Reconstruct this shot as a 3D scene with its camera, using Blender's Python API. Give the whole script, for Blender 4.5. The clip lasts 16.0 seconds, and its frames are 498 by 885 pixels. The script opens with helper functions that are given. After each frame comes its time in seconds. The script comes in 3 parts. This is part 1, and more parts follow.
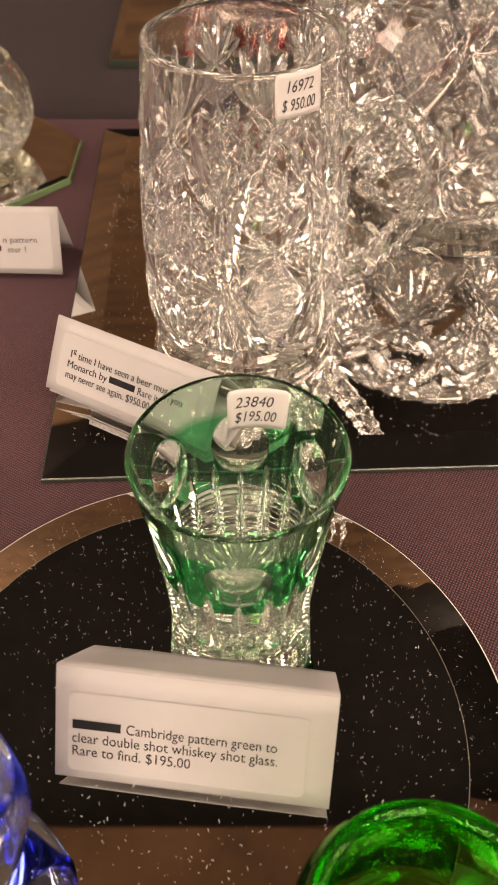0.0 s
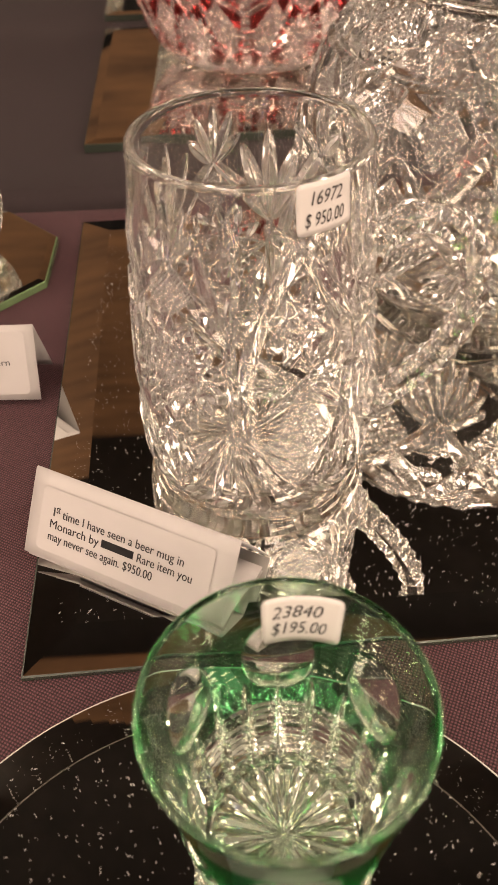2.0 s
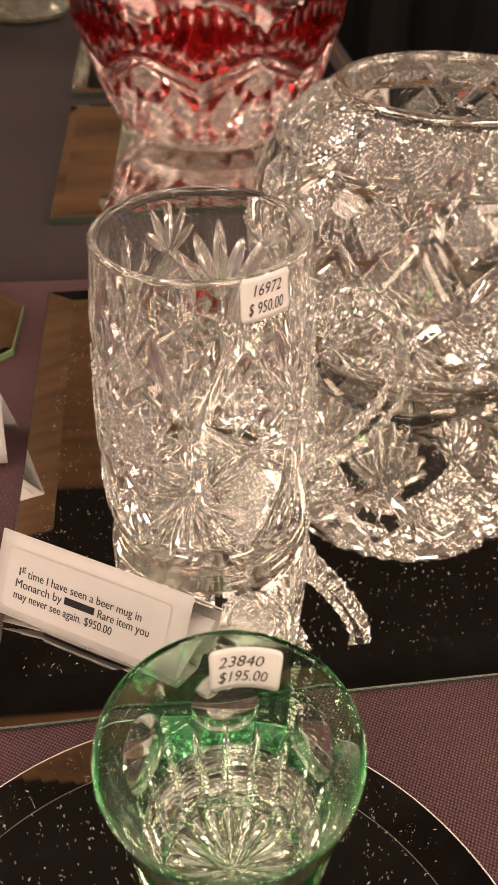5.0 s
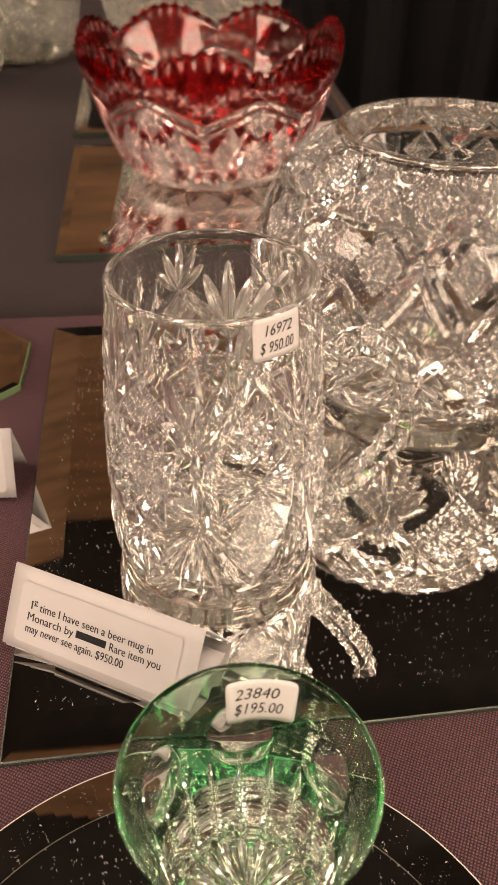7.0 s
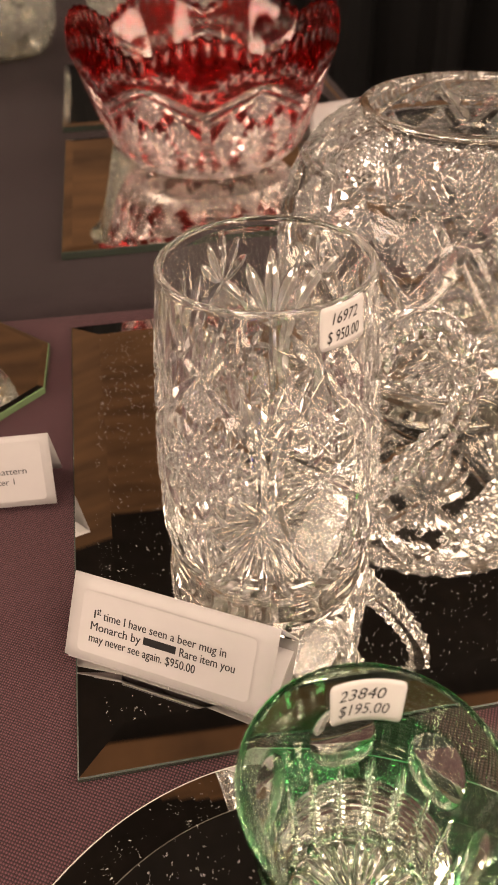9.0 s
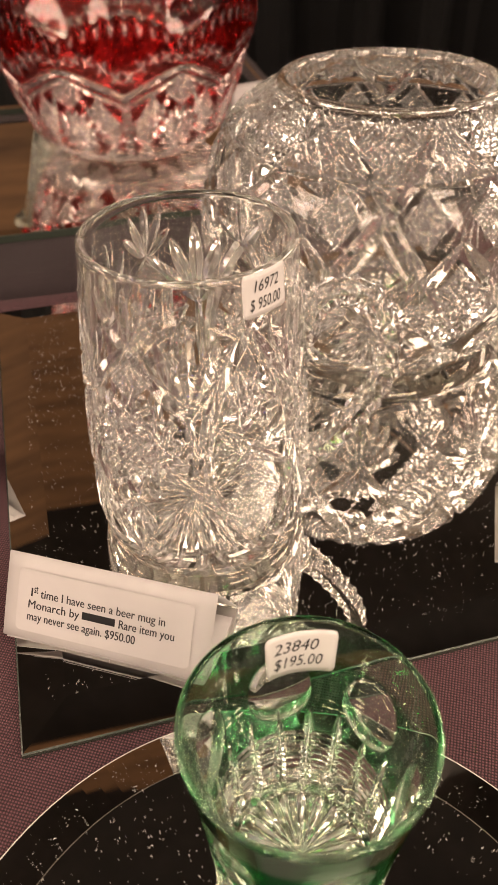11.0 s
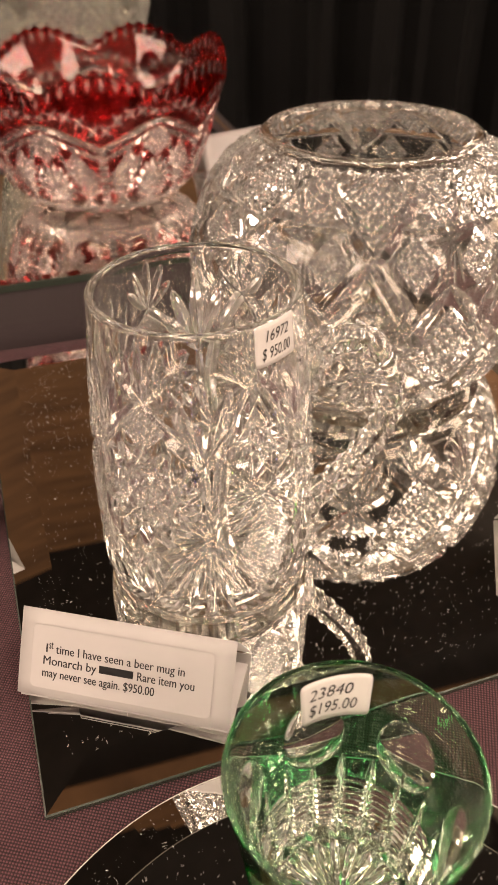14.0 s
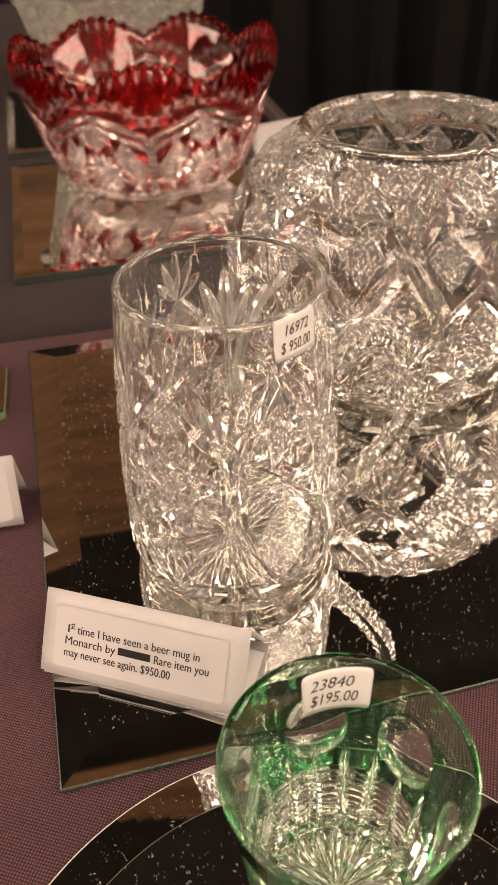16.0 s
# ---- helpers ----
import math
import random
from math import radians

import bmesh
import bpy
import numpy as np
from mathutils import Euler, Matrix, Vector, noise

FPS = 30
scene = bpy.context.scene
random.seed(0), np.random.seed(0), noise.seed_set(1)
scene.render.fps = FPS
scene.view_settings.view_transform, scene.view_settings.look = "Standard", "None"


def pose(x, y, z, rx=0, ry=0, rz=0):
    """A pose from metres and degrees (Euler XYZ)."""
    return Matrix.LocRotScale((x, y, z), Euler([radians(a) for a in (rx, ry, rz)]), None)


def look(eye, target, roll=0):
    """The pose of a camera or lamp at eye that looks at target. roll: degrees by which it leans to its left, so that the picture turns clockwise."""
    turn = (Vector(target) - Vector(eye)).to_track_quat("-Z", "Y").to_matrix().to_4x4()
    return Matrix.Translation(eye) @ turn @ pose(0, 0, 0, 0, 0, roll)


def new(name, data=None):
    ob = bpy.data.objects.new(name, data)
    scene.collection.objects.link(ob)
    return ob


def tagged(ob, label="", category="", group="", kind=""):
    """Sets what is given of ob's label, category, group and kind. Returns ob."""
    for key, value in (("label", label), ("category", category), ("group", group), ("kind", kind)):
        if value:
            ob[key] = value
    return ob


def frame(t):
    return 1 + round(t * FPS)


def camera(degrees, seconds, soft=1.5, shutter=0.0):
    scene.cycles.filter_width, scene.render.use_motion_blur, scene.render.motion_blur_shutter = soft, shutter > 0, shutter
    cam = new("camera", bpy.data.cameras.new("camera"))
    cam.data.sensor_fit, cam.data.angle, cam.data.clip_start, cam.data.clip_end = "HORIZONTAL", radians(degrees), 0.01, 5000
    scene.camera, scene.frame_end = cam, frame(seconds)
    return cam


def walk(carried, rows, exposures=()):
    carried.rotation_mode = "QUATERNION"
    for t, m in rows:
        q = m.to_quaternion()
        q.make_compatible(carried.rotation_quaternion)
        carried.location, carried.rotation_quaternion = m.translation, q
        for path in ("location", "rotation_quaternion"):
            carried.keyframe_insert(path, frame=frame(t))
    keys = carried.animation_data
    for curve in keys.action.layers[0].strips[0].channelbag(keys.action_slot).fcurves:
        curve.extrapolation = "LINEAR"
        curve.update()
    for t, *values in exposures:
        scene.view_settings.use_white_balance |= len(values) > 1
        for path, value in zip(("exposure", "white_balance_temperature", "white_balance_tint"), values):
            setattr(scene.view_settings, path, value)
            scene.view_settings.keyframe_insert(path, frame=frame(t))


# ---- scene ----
cam = camera(34.9, 16.0, soft=1.1)
METRES, EYE, TILT, LEAN, TURN = 0.245, 0.243, -47.0, 0.0, 0.0
ROWS = [
    (0.0, 0.0, 0.0, 0.0, -0.0, 0.0, 0.0),
    (0.5, -0.0747, 0.123, 0.0739, -0.0, 0.71, 1.11),
    (1.0, -0.0769, 0.2073, 0.144, -0.13, 1.47, 1.64),
    (1.5, -0.0667, 0.235, 0.1899, -0.35, 2.54, 2.16),
    (2.0, -0.0463, 0.2294, 0.1676, -0.94, 3.56, 2.77),
    (2.5, -0.0411, 0.2068, 0.1466, -1.67, 4.25, 3.38),
    (3.0, -0.0376, 0.1792, 0.1209, -2.2, 4.86, 3.87),
    (3.5, -0.0127, 0.1601, 0.1264, -2.56, 5.42, 3.8),
    (4.0, -0.0131, 0.1529, 0.1546, -2.75, 5.94, 3.42),
    (6.5, -0.0575, 0.1096, 0.1874, -4.12, 8.82, 3.53),
    (7.0, -0.0549, 0.1026, 0.181, -3.9, 9.33, 3.5),
    (7.5, -0.0569, 0.1104, 0.1774, -3.66, 9.63, 3.62),
    (8.0, -0.0886, 0.1134, 0.1859, -3.41, 9.65, 4.25),
    (8.5, -0.1312, 0.1359, 0.1883, -3.45, 9.26, 5.44),
    (9.0, -0.1636, 0.1416, 0.2039, -4.56, 8.44, 6.85),
    (9.5, -0.1575, 0.1246, 0.1955, -6.42, 7.66, 8.12),
    (10.0, -0.1544, 0.1122, 0.174, -7.83, 7.22, 8.83),
    (12.5, -0.1715, 0.1571, 0.1992, -9.24, 6.93, 10.9),
    (13.0, -0.219, 0.1593, 0.2124, -9.7, 7.8, 11.32),
    (13.5, -0.2217, 0.1457, 0.2013, -10.32, 8.73, 11.9),
    (14.0, -0.2224, 0.1222, 0.1951, -10.88, 9.35, 12.36),
    (14.5, -0.2199, 0.1054, 0.1854, -11.29, 9.57, 12.68),
    (15.0, -0.2173, 0.1035, 0.1773, -11.29, 9.53, 12.8),
    (15.5, -0.2088, 0.1163, 0.1793, -10.3, 9.33, 12.38),
    (16.0, -0.1748, 0.0991, 0.1879, -7.12, 9.24, 10.2),
]
walk(cam, [(t, pose(0, 0, EYE, TILT, LEAN, TURN) @ pose(METRES * x, METRES * y, METRES * z, 90 + pitch, roll, yaw)) for t, x, y, z, yaw, pitch, roll in ROWS])
cam.data.dof.use_dof = True
cam.data.dof.focus_distance = 0.287
cam.data.dof.aperture_fstop = 27.0

# ---- light ----
world = bpy.data.worlds.new("room_air")
scene.world = world
world.use_nodes = True
world.node_tree.nodes["Background"].inputs["Color"].default_value = (1.0, 0.78, 0.58, 1)
world.node_tree.nodes["Background"].inputs["Strength"].default_value = 0.012
WARM = (1.0, 0.745, 0.575)
scene.cycles.max_bounces, scene.cycles.transmission_bounces, scene.cycles.glossy_bounces = 24, 24, 12


def lamp(name, eye, target, size, power, colour=WARM):
    data = bpy.data.lights.new(name, "AREA")
    data.shape, data.size, data.energy, data.color = "DISK", size, power, colour
    ob = new(name, data)
    ob.matrix_world = look(eye, target)
    return ob


SPOTS = [((-1.2, -0.7, 2.1), 0.06, 3.0), ((0.5, -1.3, 2.2), 0.06, 3.0), ((2.0, -0.3, 2.0), 0.06, 3.0), ((0.0, -0.4, 2.3), 0.06, 2.6), ((-1.9, -1.6, 1.9), 0.06, 3.0), ((1.6, -2.0, 2.0), 0.06, 3.0)]
for eye, size, power in SPOTS:
    lamp("spotlight_lamp", eye, (0.03, 0.4, 0), size, power)
# unseen fill lights added overhead to brighten the glass: centre, length, width, watts
FILL_PANELS = [((-0.95, -0.85, 2.7), 0.9, 0.5, 28), ((0.95, -0.85, 2.7), 0.9, 0.5, 28), ((-2.1, 0.7, 2.5), 0.5, 1.0, 27), ((2.6, -0.8, 2.3), 0.5, 1.0, 28),
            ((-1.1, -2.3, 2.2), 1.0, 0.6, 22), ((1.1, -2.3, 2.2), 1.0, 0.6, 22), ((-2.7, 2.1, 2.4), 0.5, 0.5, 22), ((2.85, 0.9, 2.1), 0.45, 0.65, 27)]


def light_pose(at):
    """The rearmost overhead fill lights are tilted towards the tables, the others hang level."""
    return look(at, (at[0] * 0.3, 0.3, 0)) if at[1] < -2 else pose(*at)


for at, w, h, power in FILL_PANELS:
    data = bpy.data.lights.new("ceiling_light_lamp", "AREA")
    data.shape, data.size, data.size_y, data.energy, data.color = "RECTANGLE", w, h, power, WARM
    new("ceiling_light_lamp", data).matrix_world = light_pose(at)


# unseen fill lights added low on side and rear walls: centre, width, height, watts
WALL_FILLS = [((-3.12, -0.8, 1.1), 1.5, 0.7, 35), ((3.12, -0.8, 1.1), 1.5, 0.7, 35), ((-1.3, -3.12, 1.1), 1.6, 0.7, 35), ((1.3, -3.12, 1.1), 1.6, 0.7, 35), ((-3.12, 1.3, 1.0), 1.0, 0.6, 21), ((3.12, 1.3, 1.0), 1.0, 0.6, 21)]


def wall_fill_pose(at):
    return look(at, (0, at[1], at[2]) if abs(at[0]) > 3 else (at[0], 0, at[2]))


for at, w, h, power in WALL_FILLS:
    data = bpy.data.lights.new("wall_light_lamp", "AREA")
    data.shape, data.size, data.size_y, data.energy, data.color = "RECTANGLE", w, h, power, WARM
    new("wall_light_lamp", data).matrix_world = wall_fill_pose(at)


# ---- materials ----
def material(name):
    m = bpy.data.materials.new(name)
    m.use_nodes = True
    t = m.node_tree
    return m, t.nodes, t.links, t.nodes["Principled BSDF"]


def ramp(nodes, links, source, stops):
    r = nodes.new("ShaderNodeValToRGB")
    e = r.color_ramp.elements
    while len(e) < len(stops):
        e.new(0.5)
    for el, (p, c) in zip(e, stops):
        el.position, el.color = p, (*c, 1)
    links.new(source, r.inputs["Fac"])
    return r.outputs["Color"]


def coords(nodes, links, scale=(1, 1, 1), rot=(0, 0, 0)):
    tc, mp = nodes.new("ShaderNodeTexCoord"), nodes.new("ShaderNodeMapping")
    mp.inputs["Scale"].default_value = scale
    mp.inputs["Rotation"].default_value = [radians(a) for a in rot]
    links.new(tc.outputs["Object"], mp.inputs["Vector"])
    return mp.outputs["Vector"]


def tex(nodes, links, vec, scale, detail=3.0, rough=0.6):
    n = nodes.new("ShaderNodeTexNoise")
    n.inputs["Scale"].default_value, n.inputs["Detail"].default_value, n.inputs["Roughness"].default_value = scale, detail, rough
    links.new(vec, n.inputs["Vector"])
    return n.outputs["Fac"]


def math_node(nodes, links, op, a, b):
    n = nodes.new("ShaderNodeMath")
    n.operation = op
    for i, v in enumerate((a, b)):
        if isinstance(v, (int, float)):
            n.inputs[i].default_value = v
        else:
            links.new(v, n.inputs[i])
    return n.outputs[0]


def bump(nodes, links, height, strength, dist, bsdf):
    b = nodes.new("ShaderNodeBump")
    b.inputs["Strength"].default_value, b.inputs["Distance"].default_value = strength, dist
    links.new(height, b.inputs["Height"])
    links.new(b.outputs["Normal"], bsdf.inputs["Normal"])


def cloth(name, dark, light, pitch):
    m, n, l, b = material(name)
    v = coords(n, l, rot=(0, 0, 28))
    waves = []
    for axis in ("X", "Y"):
        w = n.new("ShaderNodeTexWave")
        w.bands_direction = axis
        w.inputs["Scale"].default_value = 0.314 / pitch
        w.inputs["Distortion"].default_value, w.inputs["Detail"].default_value = 1.1, 2.0
        w.inputs["Detail Scale"].default_value = 1.5
        l.new(v, w.inputs["Vector"])
        waves.append(w.outputs["Fac"])
    weave = math_node(n, l, "MULTIPLY", *waves)
    big = tex(n, l, v, 9, 4)
    fine = tex(n, l, v, 900, 2)
    mixed = math_node(n, l, "ADD", math_node(n, l, "MULTIPLY", weave, 1.2), math_node(n, l, "ADD", math_node(n, l, "MULTIPLY", big, 0.22), math_node(n, l, "MULTIPLY", fine, 0.42)))
    l.new(ramp(n, l, mixed, [(0.26, dark), (1.0, light)]), b.inputs["Base Color"])
    b.inputs["Roughness"].default_value = 0.85
    b.inputs["Sheen Weight"].default_value = 0.02
    bump(n, l, weave, 0.9, 0.0003, b)
    return m


CLOTH = cloth("plum_tablecloth", (0.009, 0.0030, 0.0040), (0.158, 0.066, 0.080), 0.00105)
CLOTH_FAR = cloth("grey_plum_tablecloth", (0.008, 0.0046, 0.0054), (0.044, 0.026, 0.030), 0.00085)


def glass(name, colour, flash=None, rough=0.0, cut_haze=0.12, base_haze=0.002):
    """Clear glass; flash: colour of the thin stained layer left where the attribute 'flash' is 1."""
    m, n, l, b = material(name)
    tint = None
    if flash:
        a, mix = n.new("ShaderNodeAttribute"), n.new("ShaderNodeMix")
        a.attribute_name, mix.data_type = "flash", "RGBA"
        mix.inputs[6].default_value, mix.inputs[7].default_value = (*colour, 1), (*flash, 1)
        l.new(a.outputs["Fac"], mix.inputs[0])
        tint = mix.outputs[2]
    g = n.new("ShaderNodeBsdfGlass")
    g.inputs["IOR"].default_value, g.inputs["Roughness"].default_value = 1.535, rough
    g.inputs["Color"].default_value = (*colour, 1)
    if tint:
        l.new(tint, g.inputs["Color"])
    n.remove(b)
    # white haze brightens the ground cuts like caught light, the polished rest hardly any
    k, mix, haze = n.new("ShaderNodeAttribute"), n.new("ShaderNodeMixShader"), n.new("ShaderNodeMixShader")
    k.attribute_name = "cut_haze"
    tr, di = n.new("ShaderNodeBsdfTranslucent"), n.new("ShaderNodeBsdfDiffuse")
    for s in (tr, di):
        s.inputs["Color"].default_value = (0.90, 0.92, 0.93, 1)
    l.new(tr.outputs[0], haze.inputs[1])
    l.new(di.outputs[0], haze.inputs[2])
    l.new(math_node(n, l, "ADD", math_node(n, l, "MULTIPLY", k.outputs["Fac"], cut_haze), base_haze), mix.inputs[0])
    l.new(g.outputs[0], mix.inputs[1])
    l.new(haze.outputs[0], mix.inputs[2])
    l.new(mix.outputs[0], n["Material Output"].inputs["Surface"])
    return m


CRYSTAL = glass("cut_lead_crystal", (0.992, 0.99, 0.982), cut_haze=0.14)
GREEN = glass("green_to_clear_glass", (0.95, 0.965, 0.94), (0.11, 0.50, 0.20), cut_haze=0.05)
RED = glass("ruby_to_clear_glass", (0.99, 0.97, 0.96), (0.55, 0.02, 0.025))
BLUE = glass("cobalt_to_clear_glass", (0.96, 0.97, 0.98), (0.10, 0.14, 0.78))
LIME = glass("bright_green_glass", (0.50, 0.84, 0.30))
FROST = glass("pale_pressed_glass", (0.97, 0.97, 0.93), rough=0.03, cut_haze=0.16, base_haze=0.03)
NAPPY = glass("finely_cut_glass", (0.98, 0.98, 0.95), cut_haze=0.20, base_haze=0.012)


def mirror_material(name, tint):
    m, n, l, b = material(name)
    v = coords(n, l)
    b.inputs["Metallic"].default_value = 1.0
    b.inputs["Base Color"].default_value = (*tint, 1)
    haze = tex(n, l, v, 35, 5)
    l.new(math_node(n, l, "MULTIPLY", math_node(n, l, "GREATER_THAN", haze, 0.62), 0.02), b.inputs["Roughness"])
    return m


SILVER = mirror_material("silvered_mirror", (0.86, 0.86, 0.83))
m, n, l, b = material("mirror_ground_edge")
b.inputs["Base Color"].default_value = (0.035, 0.045, 0.035, 1)
b.inputs["Roughness"].default_value, b.inputs["Specular IOR Level"].default_value = 0.25, 0.8
bump(n, l, tex(n, l, coords(n, l), 700), 0.5, 0.0003, b)
EDGE = m
# pale edge colour stands in for the light the rim catches
m, n, l, b = material("mirror_edge_highlight")
b.inputs["Base Color"].default_value = (0.78, 0.78, 0.72, 1)
b.inputs["Roughness"].default_value = 0.35
EDGE_HIGHLIGHT = m
m, n, l, b = material("mirror_green_edge")
b.inputs["Base Color"].default_value = (0.16, 0.25, 0.12, 1)
b.inputs["Roughness"].default_value, b.inputs["Specular IOR Level"].default_value = 0.12, 0.9
EDGE_GREEN = m
# colour of the thin ring painted as a glint along the inner bevel ridge
m, n, l, b = material("mirror_bevel_glint")
b.inputs["Base Color"].default_value, b.inputs["Roughness"].default_value = (0.16, 0.15, 0.13, 1), 0.4
bump(n, l, tex(n, l, coords(n, l), 300), 0.4, 0.0002, b)
BEVEL_GLINT = m
m, n, l, b = material("dust_lint")
b.inputs["Base Color"].default_value = (0.74, 0.72, 0.68, 1)
b.inputs["Roughness"].default_value = 0.9
LINT = m


def paper(name, colour):
    m, n, l, b = material(name)
    v = coords(n, l)
    f = tex(n, l, v, 60, 4)
    l.new(ramp(n, l, f, [(0.3, tuple(c * 0.95 for c in colour)), (0.7, colour)]), b.inputs["Base Color"])
    b.inputs["Roughness"].default_value = 0.6
    bump(n, l, tex(n, l, v, 1500, 2), 0.15, 0.0001, b)
    return m


PAPER = paper("white_card_stock", (0.47, 0.455, 0.45))
LABEL = paper("white_sticker_paper", (0.64, 0.62, 0.60))
m, n, l, b = material("black_print")
b.inputs["Base Color"].default_value, b.inputs["Roughness"].default_value = (0.02, 0.02, 0.022, 1), 0.6
INK = m


def wall_material(name, dark, light, scale, rough=0.8):
    m, n, l, b = material(name)
    v = coords(n, l, scale=scale)
    l.new(ramp(n, l, tex(n, l, v, 3, 6), [(0.3, dark), (0.7, light)]), b.inputs["Base Color"])
    b.inputs["Roughness"].default_value = rough
    bump(n, l, tex(n, l, v, 30, 3), 0.3, 0.002, b)
    return m


WOOD_WALL = wall_material("brown_timber", (0.07, 0.036, 0.015), (0.19, 0.10, 0.042), (0.6, 0.6, 5))
BLACK = wall_material("black_drape", (0.001, 0.001, 0.0012), (0.0032, 0.003, 0.0032), (6, 1, 0.4))
CREAM = wall_material("tan_plaster", (0.26, 0.23, 0.19), (0.34, 0.30, 0.25), (2, 2, 2))
CARPET = wall_material("dark_carpet", (0.012, 0.008, 0.008), (0.03, 0.02, 0.02), (4, 4, 4))
CEIL = wall_material("dark_ceiling", (0.008, 0.007, 0.006), (0.018, 0.015, 0.013), (2, 2, 2))
m, n, l, b = material("lamp_housing")
b.inputs["Base Color"].default_value, b.inputs["Roughness"].default_value = (0.02, 0.02, 0.02, 1), 0.5
HOUSING = m


# ---- mesh helpers ----
def link(name, bm, mat, parent=None, label=""):
    me = bpy.data.meshes.new(name)
    bm.to_mesh(me)
    bm.free()
    me.materials.append(mat)
    ob = new(name, me)
    if parent:
        ob.parent = parent
    if label:
        tagged(ob, label)
    return ob


def part(name, bm, mat, parent, label=""):
    return link(name, bm, mat, parent, label)


def thing(name, at, label, category, group=""):
    ob = new(name)
    ob.empty_display_size = 0.01
    ob.matrix_world = at
    return tagged(ob, label, category, group)


def box_bm(x0, x1, y0, y1, z0, z1, bevel=0.0):
    bm = bmesh.new()
    bmesh.ops.create_cube(bm, size=1)
    for v in bm.verts:
        v.co = Vector((x0 + (v.co.x + 0.5) * (x1 - x0), y0 + (v.co.y + 0.5) * (y1 - y0), z0 + (v.co.z + 0.5) * (z1 - z0)))
    if bevel:
        bmesh.ops.bevel(bm, geom=bm.edges[:], offset=bevel, segments=2, affect="EDGES")
    return bm


def structure(name, bm, mat, label):
    return tagged(link(name, bm, mat), label, name.split("_")[0], kind="structure")


def prism(outline, z0, z1, inset=0.0, drop=0.0, line=False):
    """An upright slab with a bevelled top: the top face is drawn in by inset, its rim drop lower."""
    bm = bmesh.new()
    c = sum((Vector(p) for p in outline), Vector((0, 0))) / len(outline)
    rings = [[bm.verts.new((*p, z0)) for p in outline], [bm.verts.new((*p, z1 - drop)) for p in outline]]
    if inset:
        k = []
        for i, p in enumerate(outline):
            a, q, d = Vector(outline[i - 1]), Vector(p), Vector(outline[(i + 1) % len(outline)])
            n1 = (q - a).normalized().orthogonal()
            n2 = (d - q).normalized().orthogonal()
            n1 = n1 if n1.dot(c - q) > 0 else -n1
            n2 = n2 if n2.dot(c - q) > 0 else -n2
            s = (n1 + n2).normalized()
            k.append(bm.verts.new((*(q + s * inset / max(0.3, s.dot(n1))), z1)))
        rings.insert(2, [bm.verts.new((v.co.x + (w.co.x - v.co.x) * 0.0006 / inset, v.co.y + (w.co.y - v.co.y) * 0.0006 / inset, z1 - drop + 0.0004)) for v, w in zip(rings[1], k)])
        rings.append(k)
        if line:
            rings.append([bm.verts.new((v.co.x + (c.x - v.co.x) * 0.003, v.co.y + (c.y - v.co.y) * 0.003, z1 + 0.00003)) for v in k])
    for lo, hi in zip(rings, rings[1:]):
        for i in range(len(outline)):
            j = (i + 1) % len(outline)
            f = bm.faces.new((lo[i], lo[j], hi[j], hi[i]))
            f.material_index = 2 if line and hi is rings[4] else 1 if hi is rings[1] or (inset and hi is rings[2]) else 0
    bm.faces.new(rings[-1])
    f = bm.faces.new(list(reversed(rings[0])))
    f.material_index = 1
    bmesh.ops.recalc_face_normals(bm, faces=bm.faces[:])
    return bm


def mirror_plate(name, outline, at, label, inset, drop, thick=0.005, edge=None, line=False):
    ob = thing(name, at, label, "mirror")
    plate = part("plate", prism(outline, 0.0004, thick, inset, drop, line), SILVER, ob)
    plate.data.materials.append(edge or EDGE)
    plate.data.materials.append(BEVEL_GLINT)
    return ob


